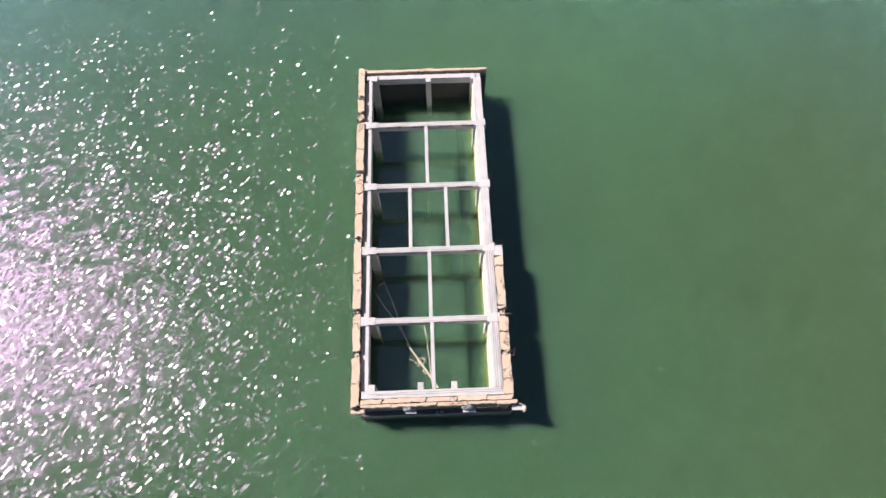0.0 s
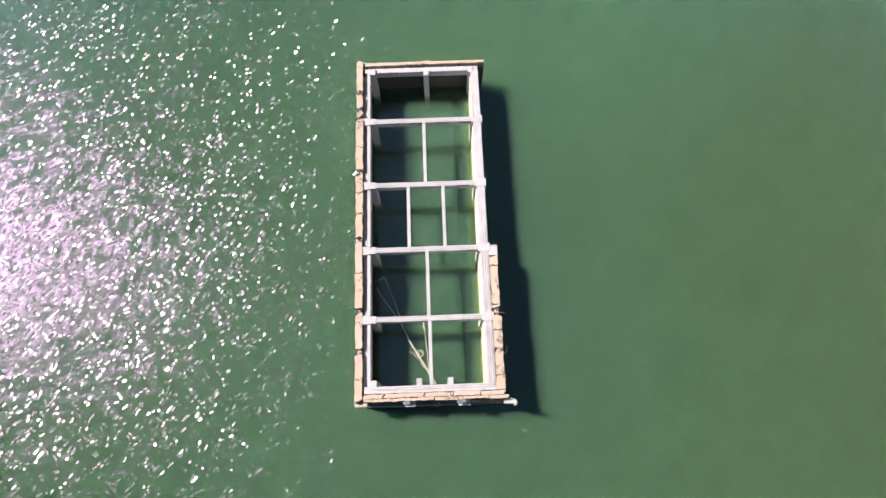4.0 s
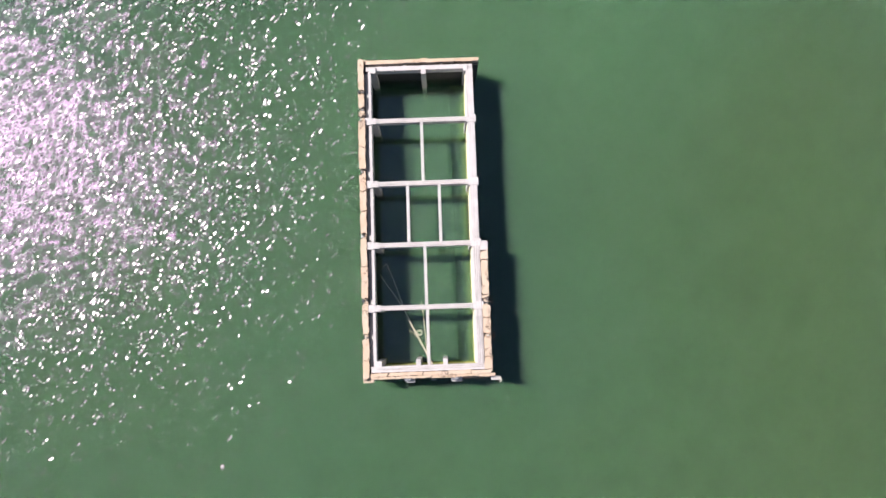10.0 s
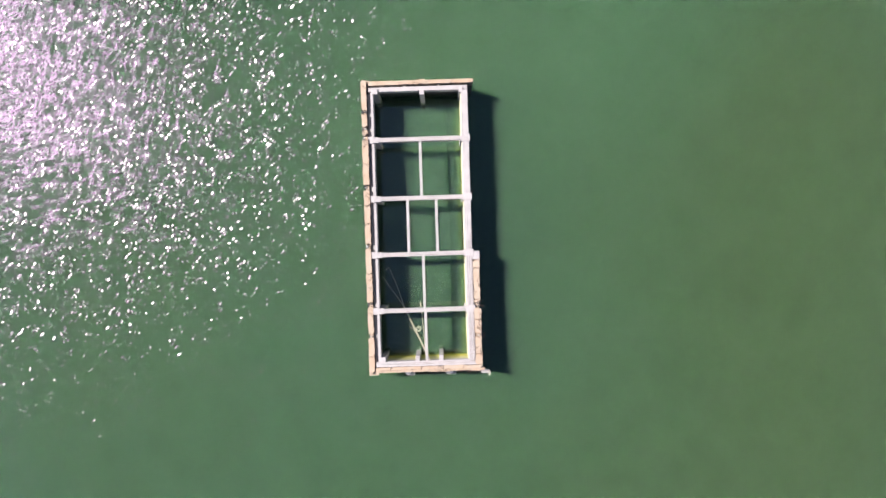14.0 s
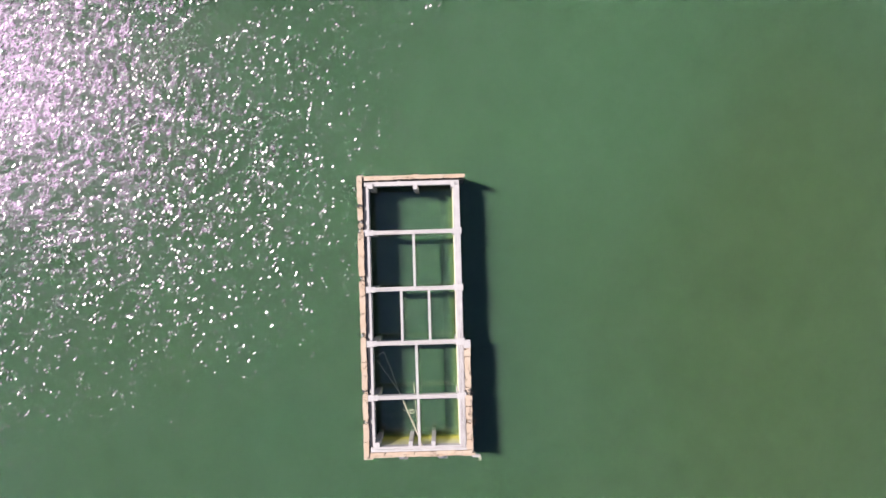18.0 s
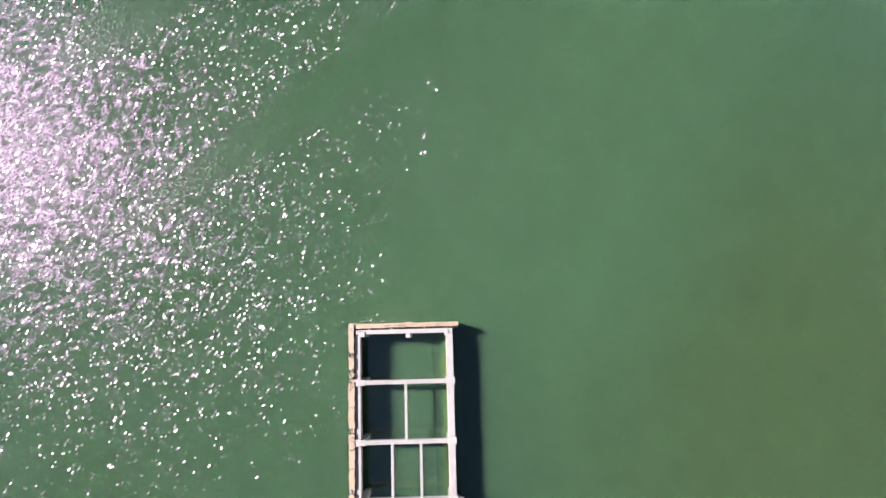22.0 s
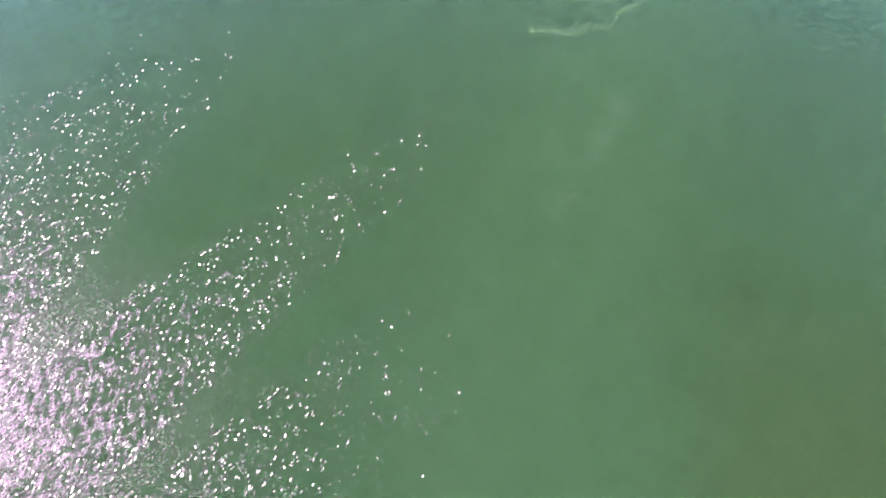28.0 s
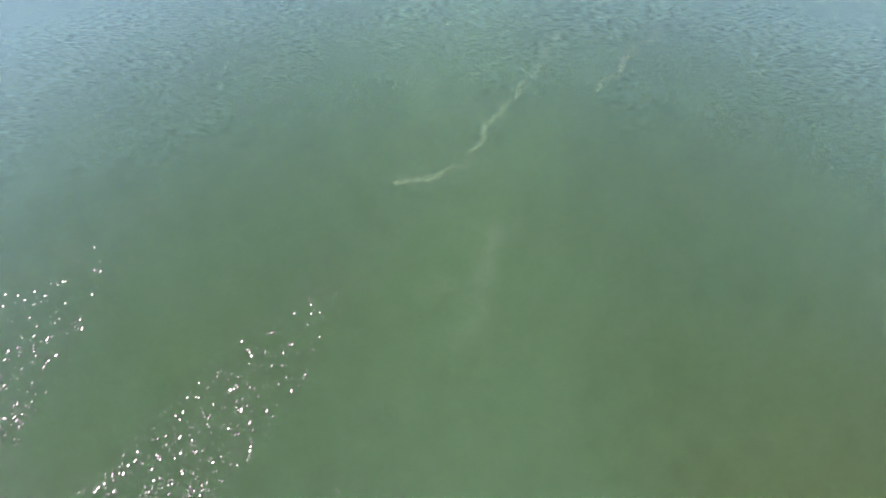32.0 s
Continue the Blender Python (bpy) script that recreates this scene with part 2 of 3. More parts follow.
def water_skin():
    """Rippled lake surface: mirror gloss over clear water, with calmer lanes between the gusts."""
    k = Mat("lake_surface")
    p = k.n("ShaderNodeSeparateXYZ")
    k.put(k.pos, p.inputs[0])
    x, y = p.outputs[0], p.outputs[1]
    # coordinates across and along the wind lanes, which wander a little
    sway = k.math("SUBTRACT", k.noise(k.pos, 0.11, 3, 0.6), 0.5)
    across = k.math("ADD", k.math("MULTIPLY", x, -0.5), k.math("MULTIPLY", y, 0.866))
    across = k.math("ADD", across, k.math("MULTIPLY", sway, 1.6))
    along = k.math("ADD", k.math("MULTIPLY", x, 0.866), k.math("MULTIPLY", y, 0.5))
    frayed = k.math("MULTIPLY", k.math("SUBTRACT", k.noise(k.mapped((0.5, 1, 1), turn=-30), 0.6, 3, 0.6), 0.5), 1.8)
    wind = 1.0
    # the lanes: middle, its drift, half width, its growth, where it opens, change of wind
    for middle, drift, half, grow, start, change in LANES:
        off = k.math("ABSOLUTE", k.math("SUBTRACT", k.math("SUBTRACT", across, middle), k.math("MULTIPLY", along, drift)))
        off = k.math("ADD", off, frayed)
        reach = k.math("MAXIMUM", k.math("MULTIPLY_ADD", along, grow, half), 0.3)
        lane = k.step(k.math("DIVIDE", off, reach), 1.25, 0.55)
        lane = k.math("MULTIPLY", lane, k.step(along, start - 4, start + 2))
        wind = k.math("MULTIPLY", wind, k.math("MULTIPLY_ADD", lane, change, 1.0))
    wind = k.math("MULTIPLY", wind, k.math("MULTIPLY", k.step(across, 3.0, 24.0, 0.64, 1.15), k.step(across, 36.0, 50.0, 1.0, 1.1)))
    gust = k.noise(k.mapped((0.45, 1, 1), turn=-30), 0.13, 3, 0.6, 0.4)
    wind = k.math("MULTIPLY", wind, k.step(gust, 0.3, 0.65, 0.84, 1.1))
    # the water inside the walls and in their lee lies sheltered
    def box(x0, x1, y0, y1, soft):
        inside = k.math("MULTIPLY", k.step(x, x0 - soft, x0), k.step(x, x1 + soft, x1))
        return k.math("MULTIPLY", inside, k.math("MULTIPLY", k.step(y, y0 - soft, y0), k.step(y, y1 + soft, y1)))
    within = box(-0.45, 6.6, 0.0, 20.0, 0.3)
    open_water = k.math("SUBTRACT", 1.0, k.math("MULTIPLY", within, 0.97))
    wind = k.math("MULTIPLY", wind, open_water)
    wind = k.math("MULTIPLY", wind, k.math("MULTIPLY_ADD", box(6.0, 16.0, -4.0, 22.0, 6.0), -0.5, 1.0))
    # extra sky reflection added inside and in the lee, for bluer shaded water
    extra_gloss = k.math("MAXIMUM", within, k.math("MULTIPLY", box(6.9, 9.0, 0.0, 19.0, 5.0), 0.65))

    # at low viewing angles the small leans are flattened, fitted to the camera's view
    glance = k.step(k.n("ShaderNodeLayerWeight").outputs["Facing"], 0.30, 0.50)
    calm = k.math("MULTIPLY", wind, k.math("MULTIPLY_ADD", glance, -0.9, 1.0))

    def lean(squeeze, scale, turn, channel):
        """Slope of the waves along one axis, drawn out along their crests."""
        n = k.n("ShaderNodeTexNoise")
        k.put(k.mapped(squeeze, turn=turn), n.inputs["Vector"])
        n.inputs["Scale"].default_value, n.inputs["Detail"].default_value, n.inputs["Distortion"].default_value = scale, 1.0, 0.3
        parts = k.n("ShaderNodeSeparateColor")
        k.put(n.outputs["Color"], parts.inputs[0])
        return k.math("SUBTRACT", parts.outputs[channel], 0.5)
    wave_x = k.math("MULTIPLY_ADD", lean((1.0, 0.42, 1.0), 2.1, 12, 0), k.math("MULTIPLY", calm, WAVE), k.math("MULTIPLY", open_water, -0.01))
    wave_y = k.math("MULTIPLY_ADD", lean((0.42, 1.0, 1.0), 2.1, -12, 1), k.math("MULTIPLY", calm, WAVE), k.math("MULTIPLY", open_water, -0.025))

    def tilted(sx, sy):
        v = k.n("ShaderNodeCombineXYZ")
        k.put(sx, v.inputs[0])
        k.put(sy, v.inputs[1])
        v.inputs[2].default_value = 1.0
        u = k.n("ShaderNodeVectorMath", operation="NORMALIZE")
        k.put(v.outputs[0], u.inputs[0])
        return u.outputs[0]
    broad = tilted(wave_x, wave_y)
    # fine crests that the wind drives along, seen where the surface mirrors the sky
    crest = k.math("MULTIPLY", lean((0.28, 1.0, 1.0), 3.4, 32, 0), k.math("MULTIPLY", open_water, k.step(gust, 0.3, 0.6, 0.5 * CREST, CREST)))
    crest_x, crest_y = k.math("MULTIPLY", crest, 0.5), k.math("MULTIPLY", crest, 0.87)
    gentle = tilted(k.math("MULTIPLY_ADD", wave_x, 0.4, crest_x), k.math("MULTIPLY_ADD", wave_y, 0.4, crest_y))

    # wavelets: each one a small facet with a lean of its own, a few of them steep
    def wavelets(scale, shift, breeze, steep, reach, order=1.0):
        cells = k.n("ShaderNodeTexVoronoi", voronoi_dimensions="2D")
        bent = k.n("ShaderNodeTexNoise")
        k.put(k.pos, bent.inputs["Vector"])
        bent.inputs["Scale"].default_value, bent.inputs["Detail"].default_value = 0.8, 2.0
        shove = k.n("ShaderNodeVectorMath", operation="MULTIPLY_ADD")
        k.put(bent.outputs["Color"], shove.inputs[0])
        shove.inputs[1].default_value = (0.9, 0.9, 0)
        k.put(k.mapped((0.75, 1.2, 1), turn=-52, shift=shift), shove.inputs[2])
        k.put(shove.outputs[0], cells.inputs["Vector"])
        cells.inputs["Scale"].default_value, cells.inputs["Randomness"].default_value = scale, order
        own = k.n("ShaderNodeSeparateColor")
        k.put(cells.outputs["Color"], own.inputs[0])
        size = k.math("MULTIPLY", k.math("MULTIPLY_ADD", own.outputs[2], 0.65, 0.9), k.math("MULTIPLY", breeze, steep))
        sx = k.math("MULTIPLY_ADD", k.math("SUBTRACT", own.outputs[0], 0.5), size, wave_x)
        sy = k.math("MULTIPLY_ADD", k.math("SUBTRACT", own.outputs[1], 0.5), size, wave_y)
        return tilted(sx, sy), k.math("MULTIPLY", k.step(cells.outputs["Distance"], reach, reach * 0.64), open_water)

    def glossy(color, roughness, normal):
        g = k.n("ShaderNodeBsdfGlossy", distribution="BECKMANN")
        k.put(color, g.inputs["Color"])
        k.put(roughness, g.inputs["Roughness"])
        k.put(normal, g.inputs["Normal"])
        return g.outputs[0]
    weight = k.n("ShaderNodeLayerWeight")
    k.put(gentle, weight.inputs["Normal"])
    facing = weight.outputs["Facing"]

    def mixed(fac, first, second):
        m = k.n("ShaderNodeMixShader")
        k.put(fac, m.inputs[0])
        k.t.links.new(first, m.inputs[1])
        k.t.links.new(second, m.inputs[2])
        return m.outputs[0]
    fade = k.math("MULTIPLY_ADD", glance, -0.6, 1.0)
    facet, spot = wavelets(3.9, (0, 0, 0), calm, FACET, 0.46, 0.8)
    spot = k.math("MULTIPLY", spot, fade)
    # lilac tone of the sun glitter is put into these gloss colours
    spark = mixed(0.30, glossy((0.36, 0.265, 0.39, 1), 0.345, facet), glossy((0.40, 0.36, 0.385, 1), 0.205, facet))
    # larger ones, which outlast the lulls
    broad_facet, blot = wavelets(3.0, (5.3, 2.1, 0), k.math("POWER", calm, 0.75), FACET * 1.2, 0.30)
    blot = k.math("MULTIPLY", blot, fade)
    glint = mixed(0.5, glossy((0.26, 0.2, 0.28, 1), 0.30, broad_facet), glossy((0.48, 0.45, 0.46, 1), 0.20, broad_facet))
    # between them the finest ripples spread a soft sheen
    sheen = glossy(k.mix(extra_gloss, (0.34, 0.205, 0.38), (0.95, 0.97, 1.0)), k.math("MULTIPLY_ADD", extra_gloss, -0.262, 0.295), broad)
    ripples = mixed(k.math("MULTIPLY", blot, 0.92), mixed(k.math("MULTIPLY", spot, 0.9), sheen, spark), glint)
    clear = k.n("ShaderNodeBsdfTransparent").outputs[0]
    body = mixed(k.math("MULTIPLY_ADD", k.math("MAXIMUM", spot, blot), 0.04, k.math("MULTIPLY_ADD", extra_gloss, 0.075, k.math("MULTIPLY", k.math("MINIMUM", wind, 1.1), 0.02))), clear, ripples)
    # towards the horizon the surface mirrors more of the sky
    share = k.math("MULTIPLY", k.math("POWER", facing, 3.5), 8.0, clamp=True)
    mirror = glossy(k.mix(share, (0.0, 0.0, 0.0), (0.9, 0.98, 0.95)), 0.05, tilted(crest_x, crest_y))
    sum_up = k.n("ShaderNodeAddShader")
    k.t.links.new(body, sum_up.inputs[0])
    k.t.links.new(mirror, sum_up.inputs[1])
    whole = sum_up.outputs[0]
    k.t.links.new(whole, k.out.inputs[0])
    return k.m


WAVE, FACET, CREST = 0.30, 0.295, 0.25
LANES = ((34.2, 0.05, 1.2, 0.06, 0.0, -0.82), (48.0, 0.18, 1.6, 0.2, 2.0, -0.88), (42.0, 0.0, 5.0, 0.0, 0.0, 0.45))
SKIN = water_skin()


# ---- helpers for shapes ----
def link(name, bm, material, parent=None, label=""):
    mesh = bpy.data.meshes.new(name)
    bm.to_mesh(mesh)
    bm.free()
    if material:
        mesh.materials.append(material)
    ob = new(name, mesh)
    if parent:
        ob.parent = parent
    if label:
        ob["label"] = label
    return ob


def part(name, bm, material, parent, label=""):
    return link(name, bm, material, parent, label)


def slab(x0, x1, y0, y1, z0, z1, cell=0.5, rough=0.012, seed=0.0, bevel=0.015, nibble=0.0, below=True, warp=None):
    """A box cut into cells whose surface is uneven; nibble breaks its upper edges away."""
    def cuts(a, b):
        n = max(1, round((b - a) / cell))
        inner = [a + (b - a) * i / n for i in range(n + 1)]
        if bevel and b - a > 4 * bevel:
            inner = [a, a + bevel] + inner[1:-1] + [b - bevel, b]
        return inner
    xs, ys, zs = cuts(x0, x1), cuts(y0, y1), cuts(z0, z1)
    bm = bmesh.new()
    seen = {}

    def vert(i, j, l):
        key = (i, j, l)
        if key not in seen:
            x, y, z = xs[i], ys[j], zs[l]
            ends = (i in (0, len(xs) - 1)) + (j in (0, len(ys) - 1)) + (l in (0, len(zs) - 1))
            p = Vector((x, y, z))
            q = p * 2.3 + Vector((seed * 7.1, seed * 3.3, seed))
            d = Vector((noise.noise(q), noise.noise(q + Vector((9, 0, 0))), noise.noise(q + Vector((0, 9, 0))))) * rough
            q = p * 9.0 + Vector((seed, seed * 5, 3))
            d += Vector((noise.noise(q), noise.noise(q + Vector((9, 0, 0))), noise.noise(q + Vector((0, 9, 0))))) * rough * 0.55
            if ends < 2:
                d *= 0.4
            if ends >= 2 and bevel:
                mid = Vector(((x0 + x1) / 2, (y0 + y1) / 2, (z0 + z1) / 2))
                for ax in range(3):
                    d[ax] += (bevel * 0.5) * (1 if mid[ax] > p[ax] else -1) * (0.6 + 0.8 * random.random())
            if nibble and l == len(zs) - 1 and ends >= 2:
                bite = max(0.0, noise.noise(p * 3.1 + Vector((seed, 5, 2))) + 0.15) * nibble
                bite += nibble * 0.4 * random.random() ** 3
                d.z -= bite * 0.8
                if i in (0, len(xs) - 1):
                    d.x += bite * (1 if i == 0 else -1)
                if j in (0, len(ys) - 1):
                    d.y += bite * (1 if j == 0 else -1)
            if warp:
                d += warp(p)
            seen[key] = bm.verts.new(p + d)
        return seen[key]

    nx, ny, nz = len(xs) - 1, len(ys) - 1, len(zs) - 1
    for i in range(nx):
        for j in range(ny):
            bm.faces.new((vert(i, j, nz), vert(i + 1, j, nz), vert(i + 1, j + 1, nz), vert(i, j + 1, nz)))
            if below:
                bm.faces.new((vert(i, j, 0), vert(i, j + 1, 0), vert(i + 1, j + 1, 0), vert(i + 1, j, 0)))
    for i in range(nx):
        for l in range(nz):
            bm.faces.new((vert(i, 0, l), vert(i + 1, 0, l), vert(i + 1, 0, l + 1), vert(i, 0, l + 1)))
            bm.faces.new((vert(i, ny, l), vert(i, ny, l + 1), vert(i + 1, ny, l + 1), vert(i + 1, ny, l)))
    for j in range(ny):
        for l in range(nz):
            bm.faces.new((vert(0, j, l), vert(0, j, l + 1), vert(0, j + 1, l + 1), vert(0, j + 1, l)))
            bm.faces.new((vert(nx, j, l), vert(nx, j + 1, l), vert(nx, j + 1, l + 1), vert(nx, j, l + 1)))
    return bm


def rod(points, r0, r1=None, sides=6, bm=None):
    """A tapered rod along points."""
    r1 = r0 if r1 is None else r1
    bm = bm or bmesh.new()
    pts = [Vector(p) for p in points]
    rings = []
    for i, p in enumerate(pts):
        ahead = (pts[min(i + 1, len(pts) - 1)] - pts[max(i - 1, 0)]).normalized()
        side = ahead.cross(Vector((0.13, 0.31, 1))).normalized()
        up = side.cross(ahead)
        r = r0 + (r1 - r0) * i / max(1, len(pts) - 1)
        rings.append([bm.verts.new(p + (side * math.cos(a) + up * math.sin(a)) * r) for a in (2 * math.pi * s / sides for s in range(sides))])
    for a, b in zip(rings, rings[1:]):
        for s in range(sides):
            bm.faces.new((a[s], a[(s + 1) % sides], b[(s + 1) % sides], b[s]))
    bm.faces.new(rings[0][::-1])
    bm.faces.new(rings[-1])
    return bm


def wobble(a, b, n, amount, seed=0.0):
    a, b = Vector(a), Vector(b)
    out = []
    for i in range(n + 1):
        p = a.lerp(b, i / n)
        q = p * 1.7 + Vector((seed, seed * 2, 0))
        out.append(p + Vector((noise.noise(q), noise.noise(q + Vector((5, 5, 0))), noise.noise(q + Vector((0, 5, 9))) * 0.5)) * amount * math.sin(math.pi * i / n))
    return out


def chunk(at, size, seed, bm=None):
    """A broken lump of masonry."""
    bm = bm or bmesh.new()
    made = bmesh.ops.create_icosphere(bm, subdivisions=2, radius=1.0)["verts"]
    for v in made:
        d = v.co.copy()
        m = max(abs(d.x), abs(d.y), abs(d.z))
        d = d.lerp(d / m, 0.65)
        d *= 1 + 0.35 * noise.noise(d * 1.6 + Vector((seed, seed, 0)))
        v.co = Vector(at) + Vector((d.x * size[0], d.y * size[1], d.z * size[2])) * 0.5
    return bm


random.seed(3)

# ---- the lake ----
def spread(lo, hi, step):
    n = round((hi - lo) / step)
    inner = [lo + (hi - lo) * i / n for i in range(n + 1)]
    far = (15, 40, 100, 300, 1000, 4500)
    return [lo - d for d in far[::-1]] + inner + [hi + d for d in far]


def sheet(z, wave, seed, step):
    xs, ys = spread(-6, 18, step), spread(-6, 26, step)
    verts = []
    for y in ys:
        for x in xs:
            inside = max(0.0, min(1.0, (x + 6) / 3, (18 - x) / 3, (y + 6) / 3, (26 - y) / 3))
            verts.append((x, y, z + wave * inside * noise.noise(Vector((x * 0.9, y * 0.9, seed)))))
    w = len(xs)
    faces = [(j * w + i, j * w + i + 1, (j + 1) * w + i + 1, (j + 1) * w + i) for j in range(len(ys) - 1) for i in range(w - 1)]
    return verts, faces


def lake_sheet(name, z, wave, seed, material, step=0.4, parent=None):
    mesh = bpy.data.meshes.new(name)
    mesh.from_pydata(*sheet(z, wave, seed, step)[:1], [], sheet(z, wave, seed, step)[1])
    mesh.materials.append(material)
    for poly in mesh.polygons:
        poly.use_smooth = True
    ob = new(name, mesh)
    if parent:
        ob.parent = parent
    return ob


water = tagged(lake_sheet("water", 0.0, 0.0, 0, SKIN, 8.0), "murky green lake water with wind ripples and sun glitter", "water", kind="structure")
# thin stacked sheets imitate the murky depth; the ground closes the stack
lake_sheet("murk_sheet", -0.07, 0.03, 3, silt("silt_top", 0.20, 0.16), parent=water)
lake_sheet("murk_sheet", -0.36, 0.12, 11, silt("silt_upper", 0.28, 0.13), parent=water)
lake_sheet("murk_sheet", -0.72, 0.15, 19, silt("silt_middle", 0.32, 0.17), parent=water)
lake_sheet("murk_sheet", -1.10, 0.2, 27, silt("silt_lower", 0.42, 0.2), parent=water)
tagged(lake_sheet("ground", -1.9, 0.2, 35, silt("lake_mud", 1.0, 0.2)), "green silty lake bed under murky water", "lake bed", kind="structure")

# ---- the flooded building ----
TOP = 2.42                     # tops of the frame above the water
LOW = 2.18                     # the edge beams behind the parapet
FOOT = -1.6
ruin = tagged(new("flooded_ruin"), "roofless flooded concrete frame building, five bays, broken tan plaster parapet", "ruin")
ROWS_Y = (16.08, 11.94, 8.0, 4.06)

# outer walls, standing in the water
wall_w = part("wall", slab(-0.76, -0.40, -0.22, 20.22, FOOT, 2.24, 0.9, 0.02, 1), MOTTLED_SHADE, ruin)
wall_n = part("wall", slab(-0.40, 7.06, 19.815, 20.10, FOOT, 2.12, 0.9, 0.02, 2), MOTTLED_SHADE, ruin)
part("cornice", slab(-0.42, 7.10, 20.105, 20.25, FOOT, 2.3, 0.16, 0.04, 21, 0.02, 0.12), TAN, ruin, "worn tan plaster ledge along the wall top")
part("wall", slab(6.17, 6.64, 0.465, 19.75, FOOT, 1.975, 0.9, 0.02, 3), INNER, ruin, "pale inner wall stained yellow-green with algae")
wall_s = part("wall", slab(-0.40, 7.05, -0.22, 0.10, FOOT, 2.26, 0.9, 0.02, 4), DARKENED, ruin)
wall_e = part("wall", slab(6.68, 7.04, 0.10, 7.6, FOOT, 2.24, 0.9, 0.02, 5), TAN, ruin)
part("wall", slab(-0.30, 6.30, 0.105, 0.46, FOOT, 1.88, 0.9, 0.02, 7), INNER_WET, ruin, "pale inner wall stained yellow-green with algae")
part("plinth", slab(-0.5, 7.2, -0.46, -0.225, FOOT, 0.85, 0.6, 0.02, 6), DARKENED, ruin, "dark concrete ledge along the foot of the wall")

# sloped wedge added under water to imitate the glow of the sunlit wall
wedge = slab(5.2, 6.16, 0.47, 19.4, -2.1, -0.2, 0.12, 0.03, 91, 0)
for v in wedge.verts:                       # falls away from the wall
    if v.co.z > -0.35:
        v.co.z -= 1.7 * max(0.0, (6.16 - v.co.x) / 0.96) + 0.15 * noise.noise(v.co * 0.8)
part("glow_wedge", wedge, GLOW_GREEN, ruin, "yellow-green wedge added under water for the glow along the sunlit wall")
for n, x in enumerate((-0.72, 3.28)):
    part("pilaster", slab(x, x + 0.44, 20.25, 20.31, FOOT, 2.3, 0.2, 0.02, 25 + n), TAN, ruin, "flat tan pilaster on the wall")

# edge beams
part("edge_beam", slab(-0.16, 0.04, 0.5, 19.45, 1.60, TOP - 0.06, 0.14, 0.03, 8, 0.02, 0.10), WHITE_Y, ruin)
part("gutter", slab(-0.39, -0.165, 0.5, 19.45, 1.60, LOW - 0.10, 0.25, 0.03, 18, 0.02, 0.05), GREYC, ruin, "sunken strip of grey concrete behind the parapet")
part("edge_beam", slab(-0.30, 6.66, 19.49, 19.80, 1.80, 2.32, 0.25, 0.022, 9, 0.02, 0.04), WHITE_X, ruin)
part("edge_beam", slab(6.21, 6.67, 0.5, 19.45, 1.98, TOP, 0.25, 0.02, 10, 0.02, 0.04), WHITE_Y, ruin)
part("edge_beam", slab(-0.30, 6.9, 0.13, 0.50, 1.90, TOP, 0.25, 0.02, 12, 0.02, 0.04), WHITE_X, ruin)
part("roof_slab", slab(6.67, 7.17, 7.5, 8.10, 2.20, TOP - 0.01, 0.3, 0.012, 13), WHITE, ruin, "stub of a pale concrete roof slab")

# beams across each bay
CROSS = []
for n, y in enumerate(ROWS_Y):
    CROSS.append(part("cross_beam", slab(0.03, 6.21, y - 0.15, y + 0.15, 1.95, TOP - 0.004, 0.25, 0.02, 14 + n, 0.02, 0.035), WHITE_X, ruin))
BAYS = ((3.235, 12.09, 15.93), (2.225, 8.15, 11.79), (4.24, 8.15, 11.79), (3.215, 4.21, 7.85), (3.255, 0.50, 3.91))
for n, (x, y0, y1) in enumerate(BAYS):
    part("joist", slab(x - 0.095, x + 0.095, y0, y1, 2.10, TOP - 0.012, 0.2, 0.018, 20 + n, 0.015, 0.025), WHITE_Y, ruin)


# columns under the frame
COLUMNS = []


def column(x0, x1, y0, y1, seed, top=TOP):
    COLUMNS.append(((x0 + x1) / 2, (y0 + y1) / 2, part("column", slab(x0, x1, y0, y1, FOOT, top, 0.45, 0.012, seed), WHITE, ruin)))


for n, y in enumerate((19.50, *ROWS_Y)):
    column(-0.06, 0.36, y - 0.2, y + 0.2, 30 + n, TOP + 0.012)
    if n:
        part("column_head", slab(-0.42, -0.02, y - 0.24, y + 0.24, 1.9, TOP + 0.02, 0.3, 0.012, 40 + n), WHITE, ruin)
        part("column_head", slab(6.10, 6.76, y - 0.24, y + 0.24, 1.9, TOP + 0.016, 0.3, 0.012, 50 + n), WHITE, ruin)
        column(6.06, 6.165, y - 0.19, y + 0.19, 60 + n, 1.95)
column(3.30, 3.62, 19.18, 19.50, 70, TOP - 0.02)
column(6.06, 6.34, 19.30, 19.70, 71)
column(-0.02, 0.36, 0.46, 0.82, 72)
column(2.46, 2.76, 0.48, 0.86, 73)
column(4.12, 4.42, 0.48, 0.86, 74)


